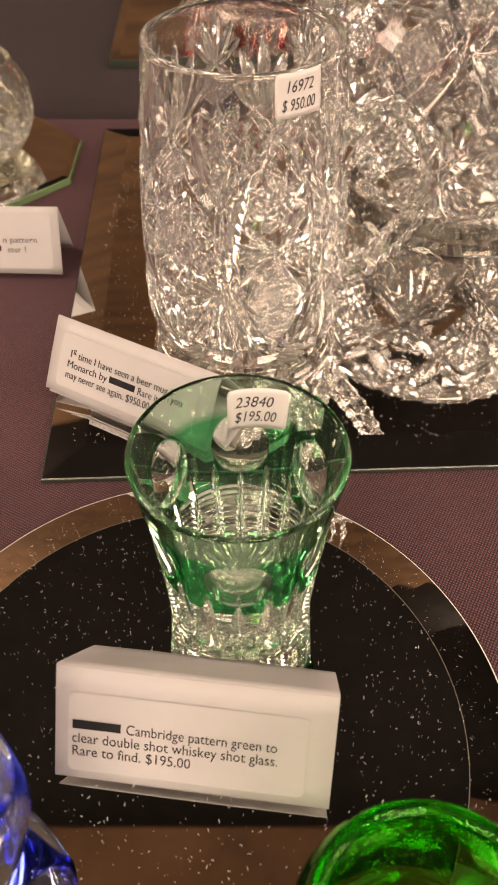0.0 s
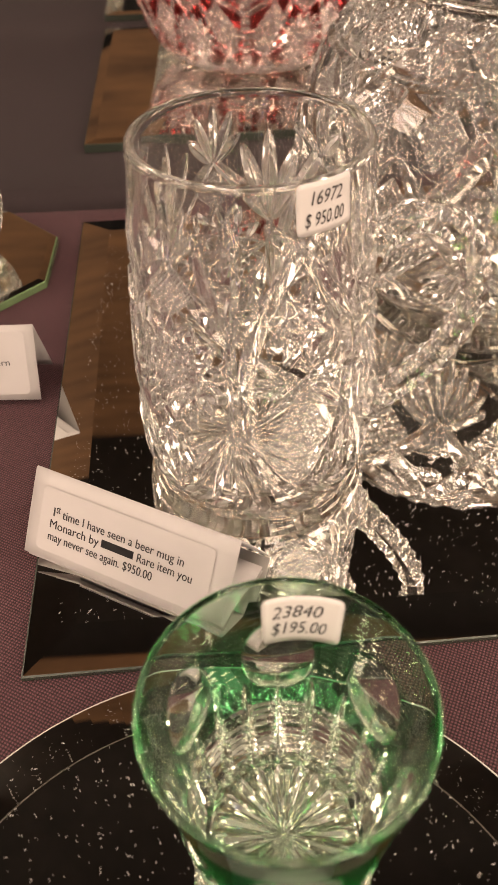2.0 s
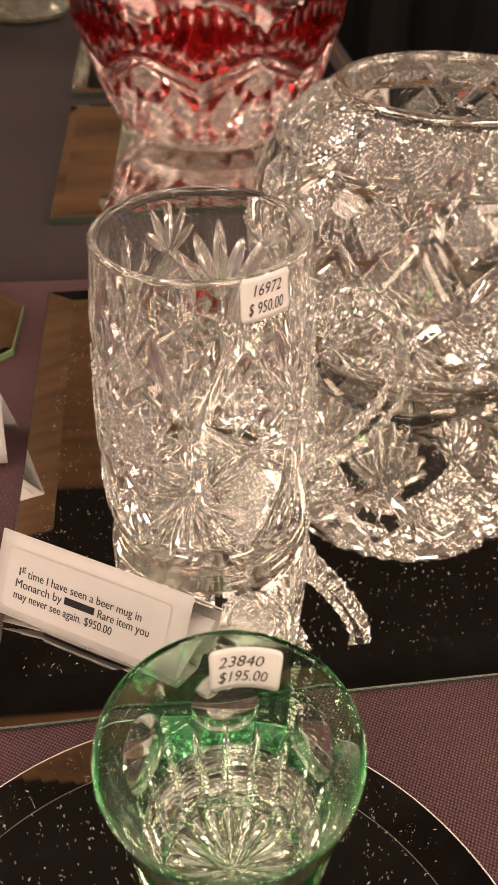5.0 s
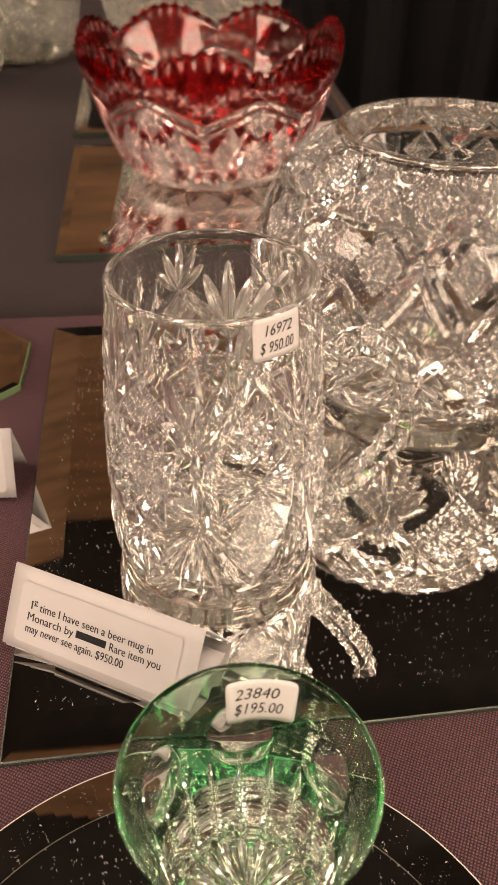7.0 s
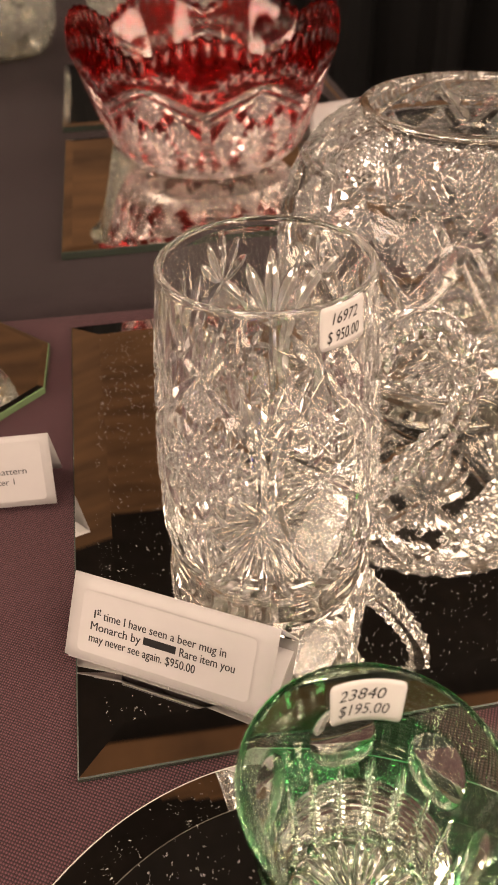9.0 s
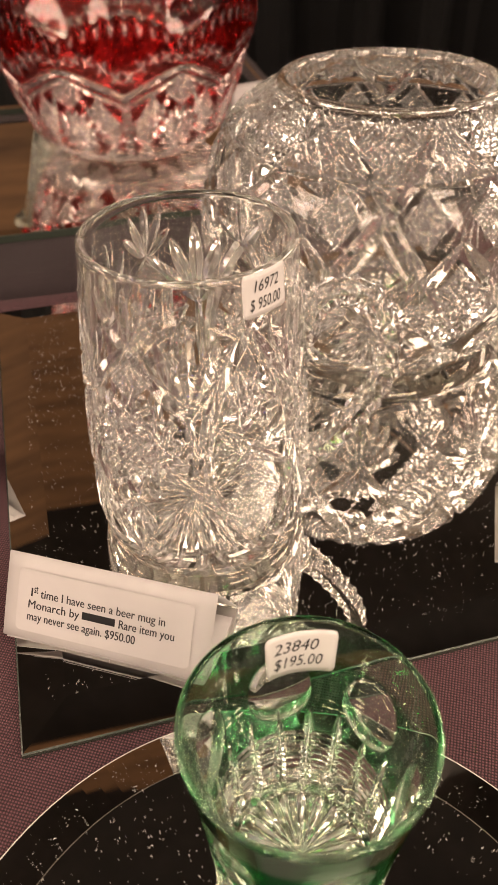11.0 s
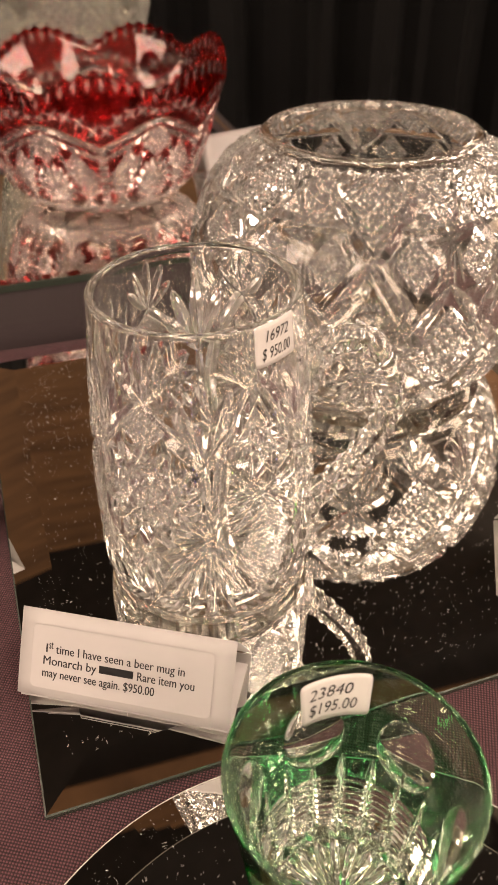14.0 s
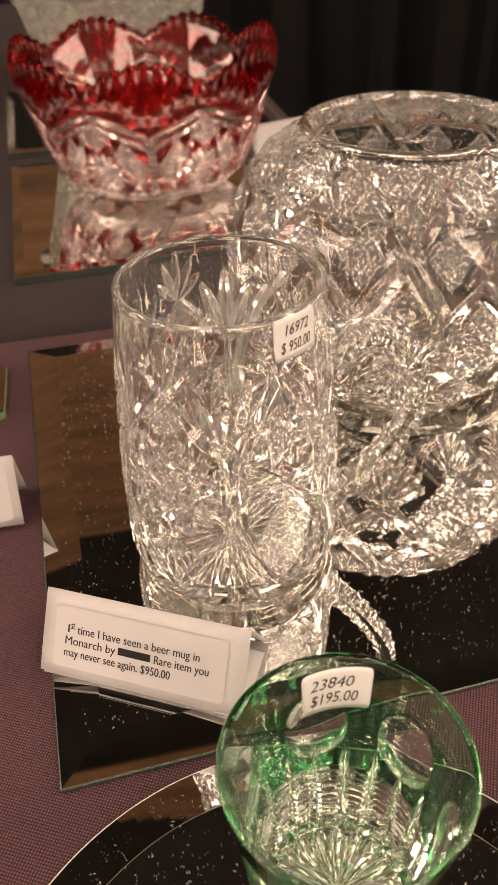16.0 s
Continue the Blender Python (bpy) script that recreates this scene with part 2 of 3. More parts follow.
# ---- cut glass ----
class Cuts:
    """Depth of wheel-cut grooves over one repeat of a pattern, wide P, between v0 and v1."""

    def __init__(self, P, cols, v):
        self.P = P
        self.s = (np.arange(cols) + 0.5) / cols * P - P / 2
        self.v = np.asarray(v)
        self.S, self.V = np.meshgrid(self.s, self.v)
        self.D = np.zeros_like(self.S)

    def mitre(self, a, b, w, d, lens=True, clip=None):
        """A V-shaped groove from a to b, half-width w, depth d; lens: it thins out to its ends."""
        for shift in (-self.P, 0, self.P):
            ax, ay, bx, by = a[0] + shift, a[1], b[0] + shift, b[1]
            lo, hi = min(ax, bx) - w, max(ax, bx) + w
            if hi < self.s[0] or lo > self.s[-1]:
                continue
            c0, c1 = np.searchsorted(self.s, (lo, hi))
            r0, r1 = np.searchsorted(self.v, (min(ay, by) - w, max(ay, by) + w))
            S, V = self.S[r0:r1, c0:c1], self.V[r0:r1, c0:c1]
            if S.size == 0:
                continue
            dx, dy = bx - ax, by - ay
            n = math.hypot(dx, dy)
            u = ((S - ax) * dx + (V - ay) * dy) / (n * n)
            e = np.abs((S - ax) * dy - (V - ay) * dx) / n
            if lens:
                k = np.clip(4 * u * (1 - u), 0, None) ** 0.6
            else:
                k = np.where((u > 0) & (u < 1), 1.0, 0.0)
            g = d * (k - e / w)
            if clip is not None:
                g = np.where(clip(S - shift, V), g, 0)
            self.D[r0:r1, c0:c1] = np.maximum(self.D[r0:r1, c0:c1], g)

    def fan(self, x, y, mid, spread, n, length, w, d):
        for i in range(n):
            f = i / (n - 1) * 2 - 1
            a = radians(mid + spread * f)
            k = length * (1 - 0.3 * abs(f) ** 1.5)
            self.mitre((x, y), (x + k * math.cos(a), y + k * math.sin(a)), w, d)

    def star(self, x, y, r, n, skip, w, d, core=True):
        p = [(x + r * math.cos(2 * math.pi * (i + 0.5) / n), y + r * math.sin(2 * math.pi * (i + 0.5) / n)) for i in range(n)]
        for i in range(n):
            self.mitre(p[i], p[(i + skip) % n], w, d, False)
            if core:
                self.mitre((x, y), tuple(0.55 * q + 0.45 * o for q, o in zip(p[i], (x, y))), w * 0.8, d * 0.8)

    def hatch(self, x, y, rx, ry, gap, w, d):
        inside = lambda S, V: np.abs(S - x) / rx + np.abs(V - y) / ry < 1
        m = max(rx, ry) * 1.5
        for sgn in (1, -1):
            k = -m
            while k < m:
                self.mitre((x + k - m, y - sgn * m), (x + k + m, y + sgn * m), w, d, False, inside)
                k += gap

    def arc(self, x, y, r, a0, a1, w, d, n=14):
        q = [(x + r * math.cos(radians(a0 + (a1 - a0) * i / n)), y + r * math.sin(radians(a0 + (a1 - a0) * i / n))) for i in range(n + 1)]
        for a, b in zip(q, q[1:]):
            self.mitre(a, b, w, d, False)

    def oval(self, x, y, rx, ry, d):
        for shift in (-self.P, 0, self.P):
            k = 1 - ((self.S - x - shift) / rx) ** 2 - ((self.V - y) / ry) ** 2
            self.D = np.maximum(self.D, d * np.clip(k, 0, 1) ** 0.8)


def profile(points, rows):
    """A smooth line through (radius, height) points, at even steps: radii, heights, arc lengths."""
    p = np.array(points, float)
    t = np.r_[0, np.cumsum(np.hypot(*np.diff(p, axis=0).T))]
    out, u = [], np.linspace(0, t[-1], rows)
    for c in (0, 1):
        y, m = p[:, c], np.gradient(p[:, c], t)
        i = np.clip(np.searchsorted(t, u) - 1, 0, len(t) - 2)
        h = t[i + 1] - t[i]
        x = (u - t[i]) / h
        out.append((2 * x**3 - 3 * x**2 + 1) * y[i] + (x**3 - 2 * x**2 + x) * h * m[i] + (-2 * x**3 + 3 * x**2) * y[i + 1] + (x**3 - x**2) * h * m[i + 1])
    return out[0], out[1], u


def vessel(name, outer, rows, cols, repeats, wall, floor, cutter, parent, mat, label="", rim=None, ray=0, ray_depth=0.0012, flash=None, teeth=None, wall_low=None, lip=0.12, crisp=26):
    """A turned vessel: underside with a ray star, cut outside, rounded rim, smooth inside."""
    r, z, u = profile(outer, rows)
    T = cols * repeats
    th = 2 * np.pi * np.arange(T) / T
    cut = cutter(2 * np.pi * r.max() / repeats, cols, u)
    D = np.tile(cut, (1, repeats))
    nr, nz = np.gradient(z, u), -np.gradient(r, u)
    R = [r[:, None] - D * nr[:, None]]
    Z = [z[:, None] - D * nz[:, None]]
    F = [np.clip(1 - D / 0.0004, 0, 1) if flash is None else flash(D, np.tile((np.arange(cols) + 0.5) / cols * 2 - 1, repeats)[None, :], z[:, None])]
    one = np.ones(T)
    # underside, from the middle outward
    base = 36 if ray else 8
    ur = np.linspace(0.0006, r[0] - 0.0008, base)
    lift = np.zeros((base, T))
    if ray:
        saw = np.abs(((th * ray / (2 * np.pi)) % 1) - 0.5) * 2
        lift = ray_depth * np.clip((saw[None, :] * 1.6 - 0.5), 0, 1) * np.clip(ur / (r[0] * 0.3), 0, 1)[:, None] * np.clip((r[0] * 0.86 - ur) / (r[0] * 0.2), 0, 1)[:, None]
    lift = lift + 0.0008 * (ur < r[0] * 0.85)[:, None]
    R.insert(0, ur[:, None] * one)
    Z.insert(0, z[0] + lift)
    F.insert(0, np.zeros((base, T)))
    # rim and inside
    rt, zt = r[-1], z[-1]
    up = np.zeros(T) if rim is None else rim(th)
    for a in np.linspace(20, 160, 7):
        R.append(((rt - wall / 2) + wall / 2 * math.cos(radians(a))) * one[None, :])
        Z.append((zt + wall / 2 * math.sin(radians(a)) + up + (0 if teeth is None else teeth(th)))[None, :])
        F.append(np.full((1, T), lip))
    k = rows // 6
    ir, iz = np.interp(np.linspace(u[-1], 0, k), u, r) - np.linspace(wall, wall_low or wall, k), np.interp(np.linspace(u[-1], 0, k), u, z)
    keep = iz > z[0] + floor + 0.001
    ir, iz = ir[keep], iz[keep]
    R.append(ir[:, None] * one)
    Z.append(iz[:, None] + up[None, :] * np.clip((iz - zt + 0.03) / 0.03, 0, 1)[:, None])
    F.append(np.zeros((len(ir), T)))
    fr = np.linspace(ir[-1] * 0.985, 0.0006, 9)
    R.append(fr[:, None] * one)
    Z.append((z[0] + floor - 0.0004 * (1 - (fr / ir[-1]) ** 2))[:, None] * one)
    F.append(np.zeros((9, T)))
    if rim is not None:
        blend = np.clip((z - (zt - 0.03)) / 0.03, 0, 1)
        Z[1] = Z[1] + blend[:, None] * up[None, :]
        if teeth is not None:
            Z[1] = Z[1] + np.clip((z - (zt - 0.008)) / 0.008, 0, 1)[:, None] * teeth(th)[None, :]
    R, Z, F = np.vstack(R), np.vstack(Z), np.vstack(F)
    N = len(R)
    co = np.stack([R * np.cos(th), R * np.sin(th), Z], -1).reshape(-1, 3)
    i, j = np.meshgrid(np.arange(N - 1), np.arange(T), indexing="ij")
    q = np.stack([i * T + j, i * T + (j + 1) % T, (i + 1) * T + (j + 1) % T, (i + 1) * T + j], -1).reshape(-1, 4)
    me = bpy.data.meshes.new(name)
    me.vertices.add(len(co))
    me.vertices.foreach_set("co", co.ravel())
    loops = np.concatenate([q.ravel(), np.arange(T)[::-1], (N - 1) * T + np.arange(T)])
    starts = np.concatenate([np.arange(len(q)) * 4, [len(q) * 4, len(q) * 4 + T]])
    me.loops.add(len(loops))
    me.loops.foreach_set("vertex_index", loops.astype(np.int32))
    me.polygons.add(len(starts))
    me.polygons.foreach_set("loop_start", starts.astype(np.int32))
    me.update(calc_edges=True)
    me.polygons.foreach_set("use_smooth", np.ones(len(starts), bool))
    G = np.zeros_like(F)
    # haze painted where cuts meet draws bright edges, less on the polished cuts between
    ds, dv = 2 * np.pi * r.max() / T, u[1] - u[0]
    bend = np.abs(np.roll(D, 1, 1) + np.roll(D, -1, 1) - 2 * D) / ds
    bend[1:-1] += np.abs(D[2:] + D[:-2] - 2 * D[1:-1]) / dv
    G[base:base + len(D)] = 0.75 * np.clip((bend - 0.15) / 0.7, 0, 1) + 0.25 * np.clip(D / 0.0003, 0, 1)
    G[:base] = np.clip(lift / 0.0012 - 0.7, 0, 1)
    for key, values in (("flash", F), ("cut_haze", G)):
        me.attributes.new(key, "FLOAT", "POINT").data.foreach_set("value", values.ravel().astype(np.float32))
    me.set_sharp_from_angle(angle=radians(crisp))
    me.materials.append(mat)
    me.update()
    ob = new(name, me)
    ob.parent = parent
    if label:
        tagged(ob, label)
    return ob


# ---- writing ----
def text_mesh(text, size, bold=0.0, shear=0.0, space=1.0):
    c = bpy.data.curves.new("writing", "FONT")
    c.body, c.size, c.offset, c.shear, c.space_character = text, size, bold, shear, space
    c.resolution_u = 3
    ob = bpy.data.objects.new("writing", c)
    scene.collection.objects.link(ob)
    bpy.context.view_layer.update()
    me = bpy.data.meshes.new_from_object(ob.evaluated_get(bpy.context.evaluated_depsgraph_get()))
    bpy.data.objects.remove(ob)
    bm = bmesh.new()
    bm.from_mesh(me)
    return bm


def width_of(bm):
    return max(v.co.x for v in bm.verts)


def writing(lines, height, at, parent, map_to, ink=INK, bold=0.0, shear=0.0):
    """lines: (x, y, width, text); text None is a plain bar. map_to bends the flat lettering onto its surface."""
    for x, y, w, text in lines:
        if text is None:
            bm = box_bm(0, w, 0, height * 0.62, 0, 0.00004)
            bmesh.ops.subdivide_edges(bm, edges=bm.edges[:], cuts=3, use_grid_fill=True)
        else:
            bm = text_mesh(text, height, 0.0, shear)
            k = w / width_of(bm) if w else 1
            for v in bm.verts:
                v.co.x *= k
        for v in bm.verts:
            v.co = map_to(x + v.co.x, y + v.co.y)
        part("writing", bm, ink, parent)
        if bold and text:
            twin = bmesh.new()
            twin.from_mesh(parent.children[-1].data)
            bmesh.ops.translate(twin, verts=twin.verts[:], vec=map_to(x + bold, y) - map_to(x, y) + Vector((0, 0, 0.00001)))
            part("writing", twin, ink, parent)


# ---- room ----
structure("floor", box_bm(-3.2, 3.2, -3.2, 3.8, -0.80, -0.74), CARPET, "dark carpeted hall floor")
structure("ceiling_1", box_bm(-3.2, 3.2, 1.0, 3.8, 3.2, 3.26), CEIL, "dark hall ceiling over the drape")
structure("ceiling_2", box_bm(-3.2, 3.2, -3.2, 1.0, 3.2, 3.26), CREAM, "tan hall ceiling")
# unseen walls, coloured tan to bounce light into the glass
structure("wall_west", box_bm(-3.26, -3.2, -3.2, 3.8, -0.74, 3.2), CREAM, "unseen tan plaster side wall added to bounce light")
structure("wall_east", box_bm(3.2, 3.26, -3.2, 3.8, -0.74, 3.2), CREAM, "unseen tan plaster side wall added to bounce light")
structure("wall_south", box_bm(-3.2, 3.2, -3.26, -3.2, -0.74, 3.2), CREAM, "unseen tan plaster end wall added to bounce light")
structure("wall_north", box_bm(-3.2, 3.2, 3.8, 3.86, -0.74, 3.2), WOOD_WALL, "brown timber wall seen only in mirrors")
drape = bmesh.new()
last = None
for i in range(161):
    x = -3.1 + 6.2 * i / 160
    y = 2.7 + 0.05 * math.sin(i * 0.9) + 0.02 * math.sin(i * 2.3)
    pair = [drape.verts.new((x, y, -0.74)), drape.verts.new((x, y, 0.5))]
    if last:
        drape.faces.new((last[0], pair[0], pair[1], last[1]))
    last = pair
bmesh.ops.solidify(drape, geom=drape.faces[:], thickness=0.004)
structure("backdrop_drape", drape, BLACK, "black pleated drape behind the tables")
structure("trim_beam", box_bm(-3.1, 3.1, 0.78, 1.0, 3.0, 3.199, 0.01), WOOD_WALL, "brown ceiling beam")
# added unseen lamps that brighten the timber wall reflected in the mirrors
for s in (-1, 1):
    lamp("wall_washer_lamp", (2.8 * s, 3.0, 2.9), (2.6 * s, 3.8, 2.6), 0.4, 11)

for eye, size, power in SPOTS:
    ob = thing("ceiling_spotlight", look(eye, (0.03, 0.4, 0)), "black spotlight housing under the ceiling", "spotlight", "ceiling spotlights")
    bm = bmesh.new()
    bmesh.ops.create_cone(bm, cap_ends=False, segments=24, radius1=size * 0.62, radius2=size * 0.5, depth=0.2, matrix=Matrix.Translation((0, 0, 0.07)))
    bmesh.ops.solidify(bm, geom=bm.faces[:], thickness=0.004)
    part("housing", bm, HOUSING, ob)
    up = look(eye, (0.03, 0.4, 0)).inverted() @ pose(*eye)
    bm = bmesh.new()
    bmesh.ops.create_cone(bm, cap_ends=True, segments=12, radius1=0.012, radius2=0.012, depth=3.19 - eye[2] - 0.1, matrix=up @ Matrix.Translation((0, 0, (3.19 - eye[2] + 0.1) / 2)))
    part("stem", bm, HOUSING, ob)
# trays and rods made up to carry the added fill lights
for at, w, h, power in FILL_PANELS:
    ob = thing("ceiling_light", light_pose(at), "unseen warm fill light added under the tan ceiling", "ceiling light", "ceiling lights")
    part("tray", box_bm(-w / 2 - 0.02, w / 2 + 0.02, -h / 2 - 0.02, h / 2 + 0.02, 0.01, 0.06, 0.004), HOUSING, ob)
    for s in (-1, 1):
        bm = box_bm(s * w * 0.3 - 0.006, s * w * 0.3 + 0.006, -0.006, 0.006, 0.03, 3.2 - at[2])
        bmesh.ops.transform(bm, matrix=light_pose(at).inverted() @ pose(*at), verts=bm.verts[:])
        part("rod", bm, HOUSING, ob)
# trays made up for the added wall fills
for at, w, h, power in WALL_FILLS:
    ob = thing("wall_light", wall_fill_pose(at), "unseen wide fill light in a dark tray, added on the tan wall", "wall light", "wall lights")
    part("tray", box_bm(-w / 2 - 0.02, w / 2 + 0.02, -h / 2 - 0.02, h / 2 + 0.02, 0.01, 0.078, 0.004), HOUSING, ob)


# ---- tables and cloths ----
def cloth_sheet(name, x0, x1, y0, y1, z, drop, mat, label):
    bm = bmesh.new()
    nx, ny = 90, 70
    grid = []
    for j in range(ny + 1):
        row = []
        for i in range(nx + 1):
            x, y = x0 + (x1 - x0) * i / nx, y0 + (y1 - y0) * j / ny
            edge = min(x - x0, x1 - x, y - y0, y1 - y)
            row.append(bm.verts.new((x, y, z + 0.00025 * noise.noise((x * 14, y * 14, 2)) - (0.006 if edge < 1e-6 else 0))))
        grid.append(row)
    for j in range(ny):
        for i in range(nx):
            bm.faces.new((grid[j][i], grid[j][i + 1], grid[j + 1][i + 1], grid[j + 1][i]))
    rim = [grid[0][i] for i in range(nx)] + [grid[j][nx] for j in range(ny)] + [grid[ny][i] for i in range(nx, 0, -1)] + [grid[j][0] for j in range(ny, 0, -1)]
    c = Vector(((x0 + x1) / 2, (y0 + y1) / 2, 0))
    hem = []
    for k, v in enumerate(rim):
        out = Vector((1 if v.co.x >= x1 - 1e-6 else -1 if v.co.x <= x0 + 1e-6 else 0, 1 if v.co.y >= y1 - 1e-6 else -1 if v.co.y <= y0 + 1e-6 else 0, 0))
        hem.append(bm.verts.new(v.co + out * (0.004 + 0.003 * math.sin(k * 1.1)) - Vector((0, 0, drop))))
    for k in range(len(rim)):
        bm.faces.new((rim[k - 1], hem[k - 1], hem[k], rim[k]))
    for f in bm.faces:
        f.smooth = True
    bmesh.ops.recalc_face_normals(bm, faces=bm.faces[:])
    return tagged(link(name, bm, mat), label, "tablecloth")


def table(x0, x1, y0, y1, top, label):
    ob = thing("table", pose(0, 0, 0), label, "table", "display tables")
    part("tabletop", box_bm(x0, x1, y0, y1, top - 0.03, top, 0.003), WOOD_WALL, ob)
    for x in (x0 + 0.06, x1 - 0.06):
        for y in (y0 + 0.06, y1 - 0.06):
            bm = bmesh.new()
            bmesh.ops.create_cone(bm, cap_ends=True, segments=12, radius1=0.02, radius2=0.02, depth=0.71 + top, matrix=Matrix.Translation((x, y, (top - 0.03 - 0.74) / 2 + 0.0)))
            part("leg", bm, HOUSING, ob)


table(-0.9, 0.9, -0.20, 0.53, -0.001, "trestle table hidden under a plum cloth")
cloth_sheet("tablecloth", -0.91, 0.91, -0.21, 0.537, 0.0, 0.45, CLOTH, "plum woven tablecloth lying on the near table")
table(-1.6, 0.195, 0.56, 2.0, -0.004, "trestle table hidden under a grey-plum cloth")
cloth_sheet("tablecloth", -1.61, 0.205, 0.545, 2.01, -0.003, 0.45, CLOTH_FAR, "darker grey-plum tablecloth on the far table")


# ---- mirrors ----
def square(w, h):
    return [(0, 0), (w, 0), (w, h), (0, h)]


mirror_plate("square_mirror", square(0.305, 0.303), pose(-0.0830, 0.2040, 0, 0, 0, 2.3), "square mirror with wide bevels lying on the plum cloth", 0.017, 0.0029)
mirror_plate("round_mirror", [(0.1005 * math.cos(2 * math.pi * i / 128), 0.1005 * math.sin(2 * math.pi * i / 128)) for i in range(128)],
             pose(-0.018, 0.1018, 0), "round mirror with wide bevels lying on the plum cloth", 0.016, 0.0033, edge=EDGE_HIGHLIGHT, line=True)
mirror_plate("octagonal_mirror", [(0.0625 * math.cos(math.pi * (2 * i + 1) / 8), 0.0625 * math.sin(math.pi * (2 * i + 1) / 8)) for i in range(8)],
             pose(-0.165, 0.463, 0), "small octagonal mirror with a polished green edge", 0.004, 0.001, edge=EDGE_GREEN)
mirror_plate("square_mirror", square(0.28, 0.265), pose(-0.106, 0.617, -0.003, 0, 0, 1.6), "square mirror under the ruby bowl", 0.008, 0.0012, 0.007)
mirror_plate("square_mirror", square(0.29, 0.27), pose(-0.118, 0.925, -0.003, 0, 0, 1.6), "square mirror behind the ruby bowl", 0.008, 0.0012, 0.007)
TOP = 0.0052


# ---- price stickers ----
def sticker(parent, on, lines, height, w, h, shear=0.25):
    bm = bmesh.new()
    nx, ny = 14, 8
    g = []
    for j in range(ny + 1):
        row = []
        for i in range(nx + 1):
            x, y = w * i / nx, h * j / ny
            cx, cy = min(max(x, 0.0015), w - 0.0015), min(max(y, 0.0015), h - 0.0015)
            dx, dy = x - cx, y - cy
            k = math.hypot(dx, dy)
            if k > 0.0015:
                x, y = cx + dx * 0.0015 / k, cy + dy * 0.0015 / k
            row.append(bm.verts.new(on(x, y, 0.0)))
        g.append(row)
    for j in range(ny):
        for i in range(nx):
            bm.faces.new((g[j][i], g[j][i + 1], g[j + 1][i + 1], g[j + 1][i])).smooth = True
    bmesh.ops.recalc_face_normals(bm, faces=bm.faces[:])
    bmesh.ops.solidify(bm, geom=bm.faces[:], thickness=0.00008)
    s = part("price_sticker", bm, LABEL, parent, "white rounded sticker with a handwritten price")
    writing(lines, height, None, s, lambda x, y: on(x, y, 0.00022), shear=shear)


# ---- beer mug ----
def mug_cuts(P, cols, v):
    c = Cuts(P, cols, v)
    q = P / 4
    for x in (0, 2 * q):
        # broad fan of five blades over the crossing, finer fan of nine below it
        c.fan(x, 0.081, 90, 42, 5, 0.036, 0.0034, 0.0029)
        c.fan(x, 0.046, -90, 56, 9, 0.037, 0.0019, 0.0019)
        c.mitre((x, 0.045), (x, 0.086), 0.0022, 0.0020)
    # almond panel: star above, crossed mitres with fans at its waist, cross-hatched diamond below
    c.arc(q - 0.0519, 0.063, 0.0707, -42, 42, 0.0029, 0.0029, 22)
    c.arc(q + 0.0519, 0.063, 0.0707, 138, 222, 0.0029, 0.0029, 22)
    c.star(q, 0.0855, 0.0125, 8, 3, 0.0017, 0.0018)
    for s in (-1, 1):
        c.mitre((q - s * 0.0185, 0.080), (q + s * 0.0165, 0.050), 0.0022, 0.0022)
        c.fan(q + s * 0.0015, 0.0660, 90 - s * 90, 26, 5, 0.0165, 0.0013, 0.0014)
        c.fan(q + s * 0.010, 0.092, 90 - s * 50, 20, 3, 0.012, 0.0014, 0.0013)
    c.hatch(q, 0.040, 0.0135, 0.0235, 0.0019, 0.00095, 0.0009)
    # hobstar panel with its apex above and a fan below
    for s in (-1, 1):
        c.mitre((-q + s * q * 1.08, 0.079), (-q - s * 0.002, 0.108), 0.0026, 0.0025)
        c.mitre((-q + s * q * 1.05, 0.050), (-q - s * 0.003, 0.010), 0.0022, 0.0021)
    c.star(-q, 0.066, 0.0225, 14, 5, 0.0017, 0.0020, False)
    c.star(-q, 0.066, 0.0090, 10, 4, 0.0013, 0.0015)
    c.fan(-q, 0.042, -90, 48, 7, 0.028, 0.0017, 0.0017)
    c.hatch(-q, 0.094, 0.0095, 0.0080, 0.0021, 0.00105, 0.0010)
    for x, y, n in ((-q, 0.104, 5), (q, 0.109, 3)):
        c.fan(x, y, 90, 46, n, 0.023, 0.0022, 0.0021)
    # keep the rim and the foot plain
    c.D *= np.clip((0.127 - c.V) / 0.004, 0, 1) * np.clip((c.V - 0.009) / 0.004, 0, 1)
    return c.D


MUG_OUT = [(0.0385, 0.0), (0.0415, 0.0025), (0.0440, 0.010), (0.0450, 0.022), (0.0448, 0.040), (0.0440, 0.060), (0.0425, 0.083), (0.0405, 0.105), (0.0388, 0.120), (0.0384, 0.127)]
mug = thing("beer_mug", pose(-0.002, 0.306, TOP, 0, 0, 0), "clear cut-crystal beer mug standing on a mirror", "mug")
vessel("body", MUG_OUT, 360, 300, 3, 0.0034, 0.012, mug_cuts, mug, CRYSTAL, ray=24, wall_low=0.0052).rotation_euler = (0, 0, radians(18 - 60))


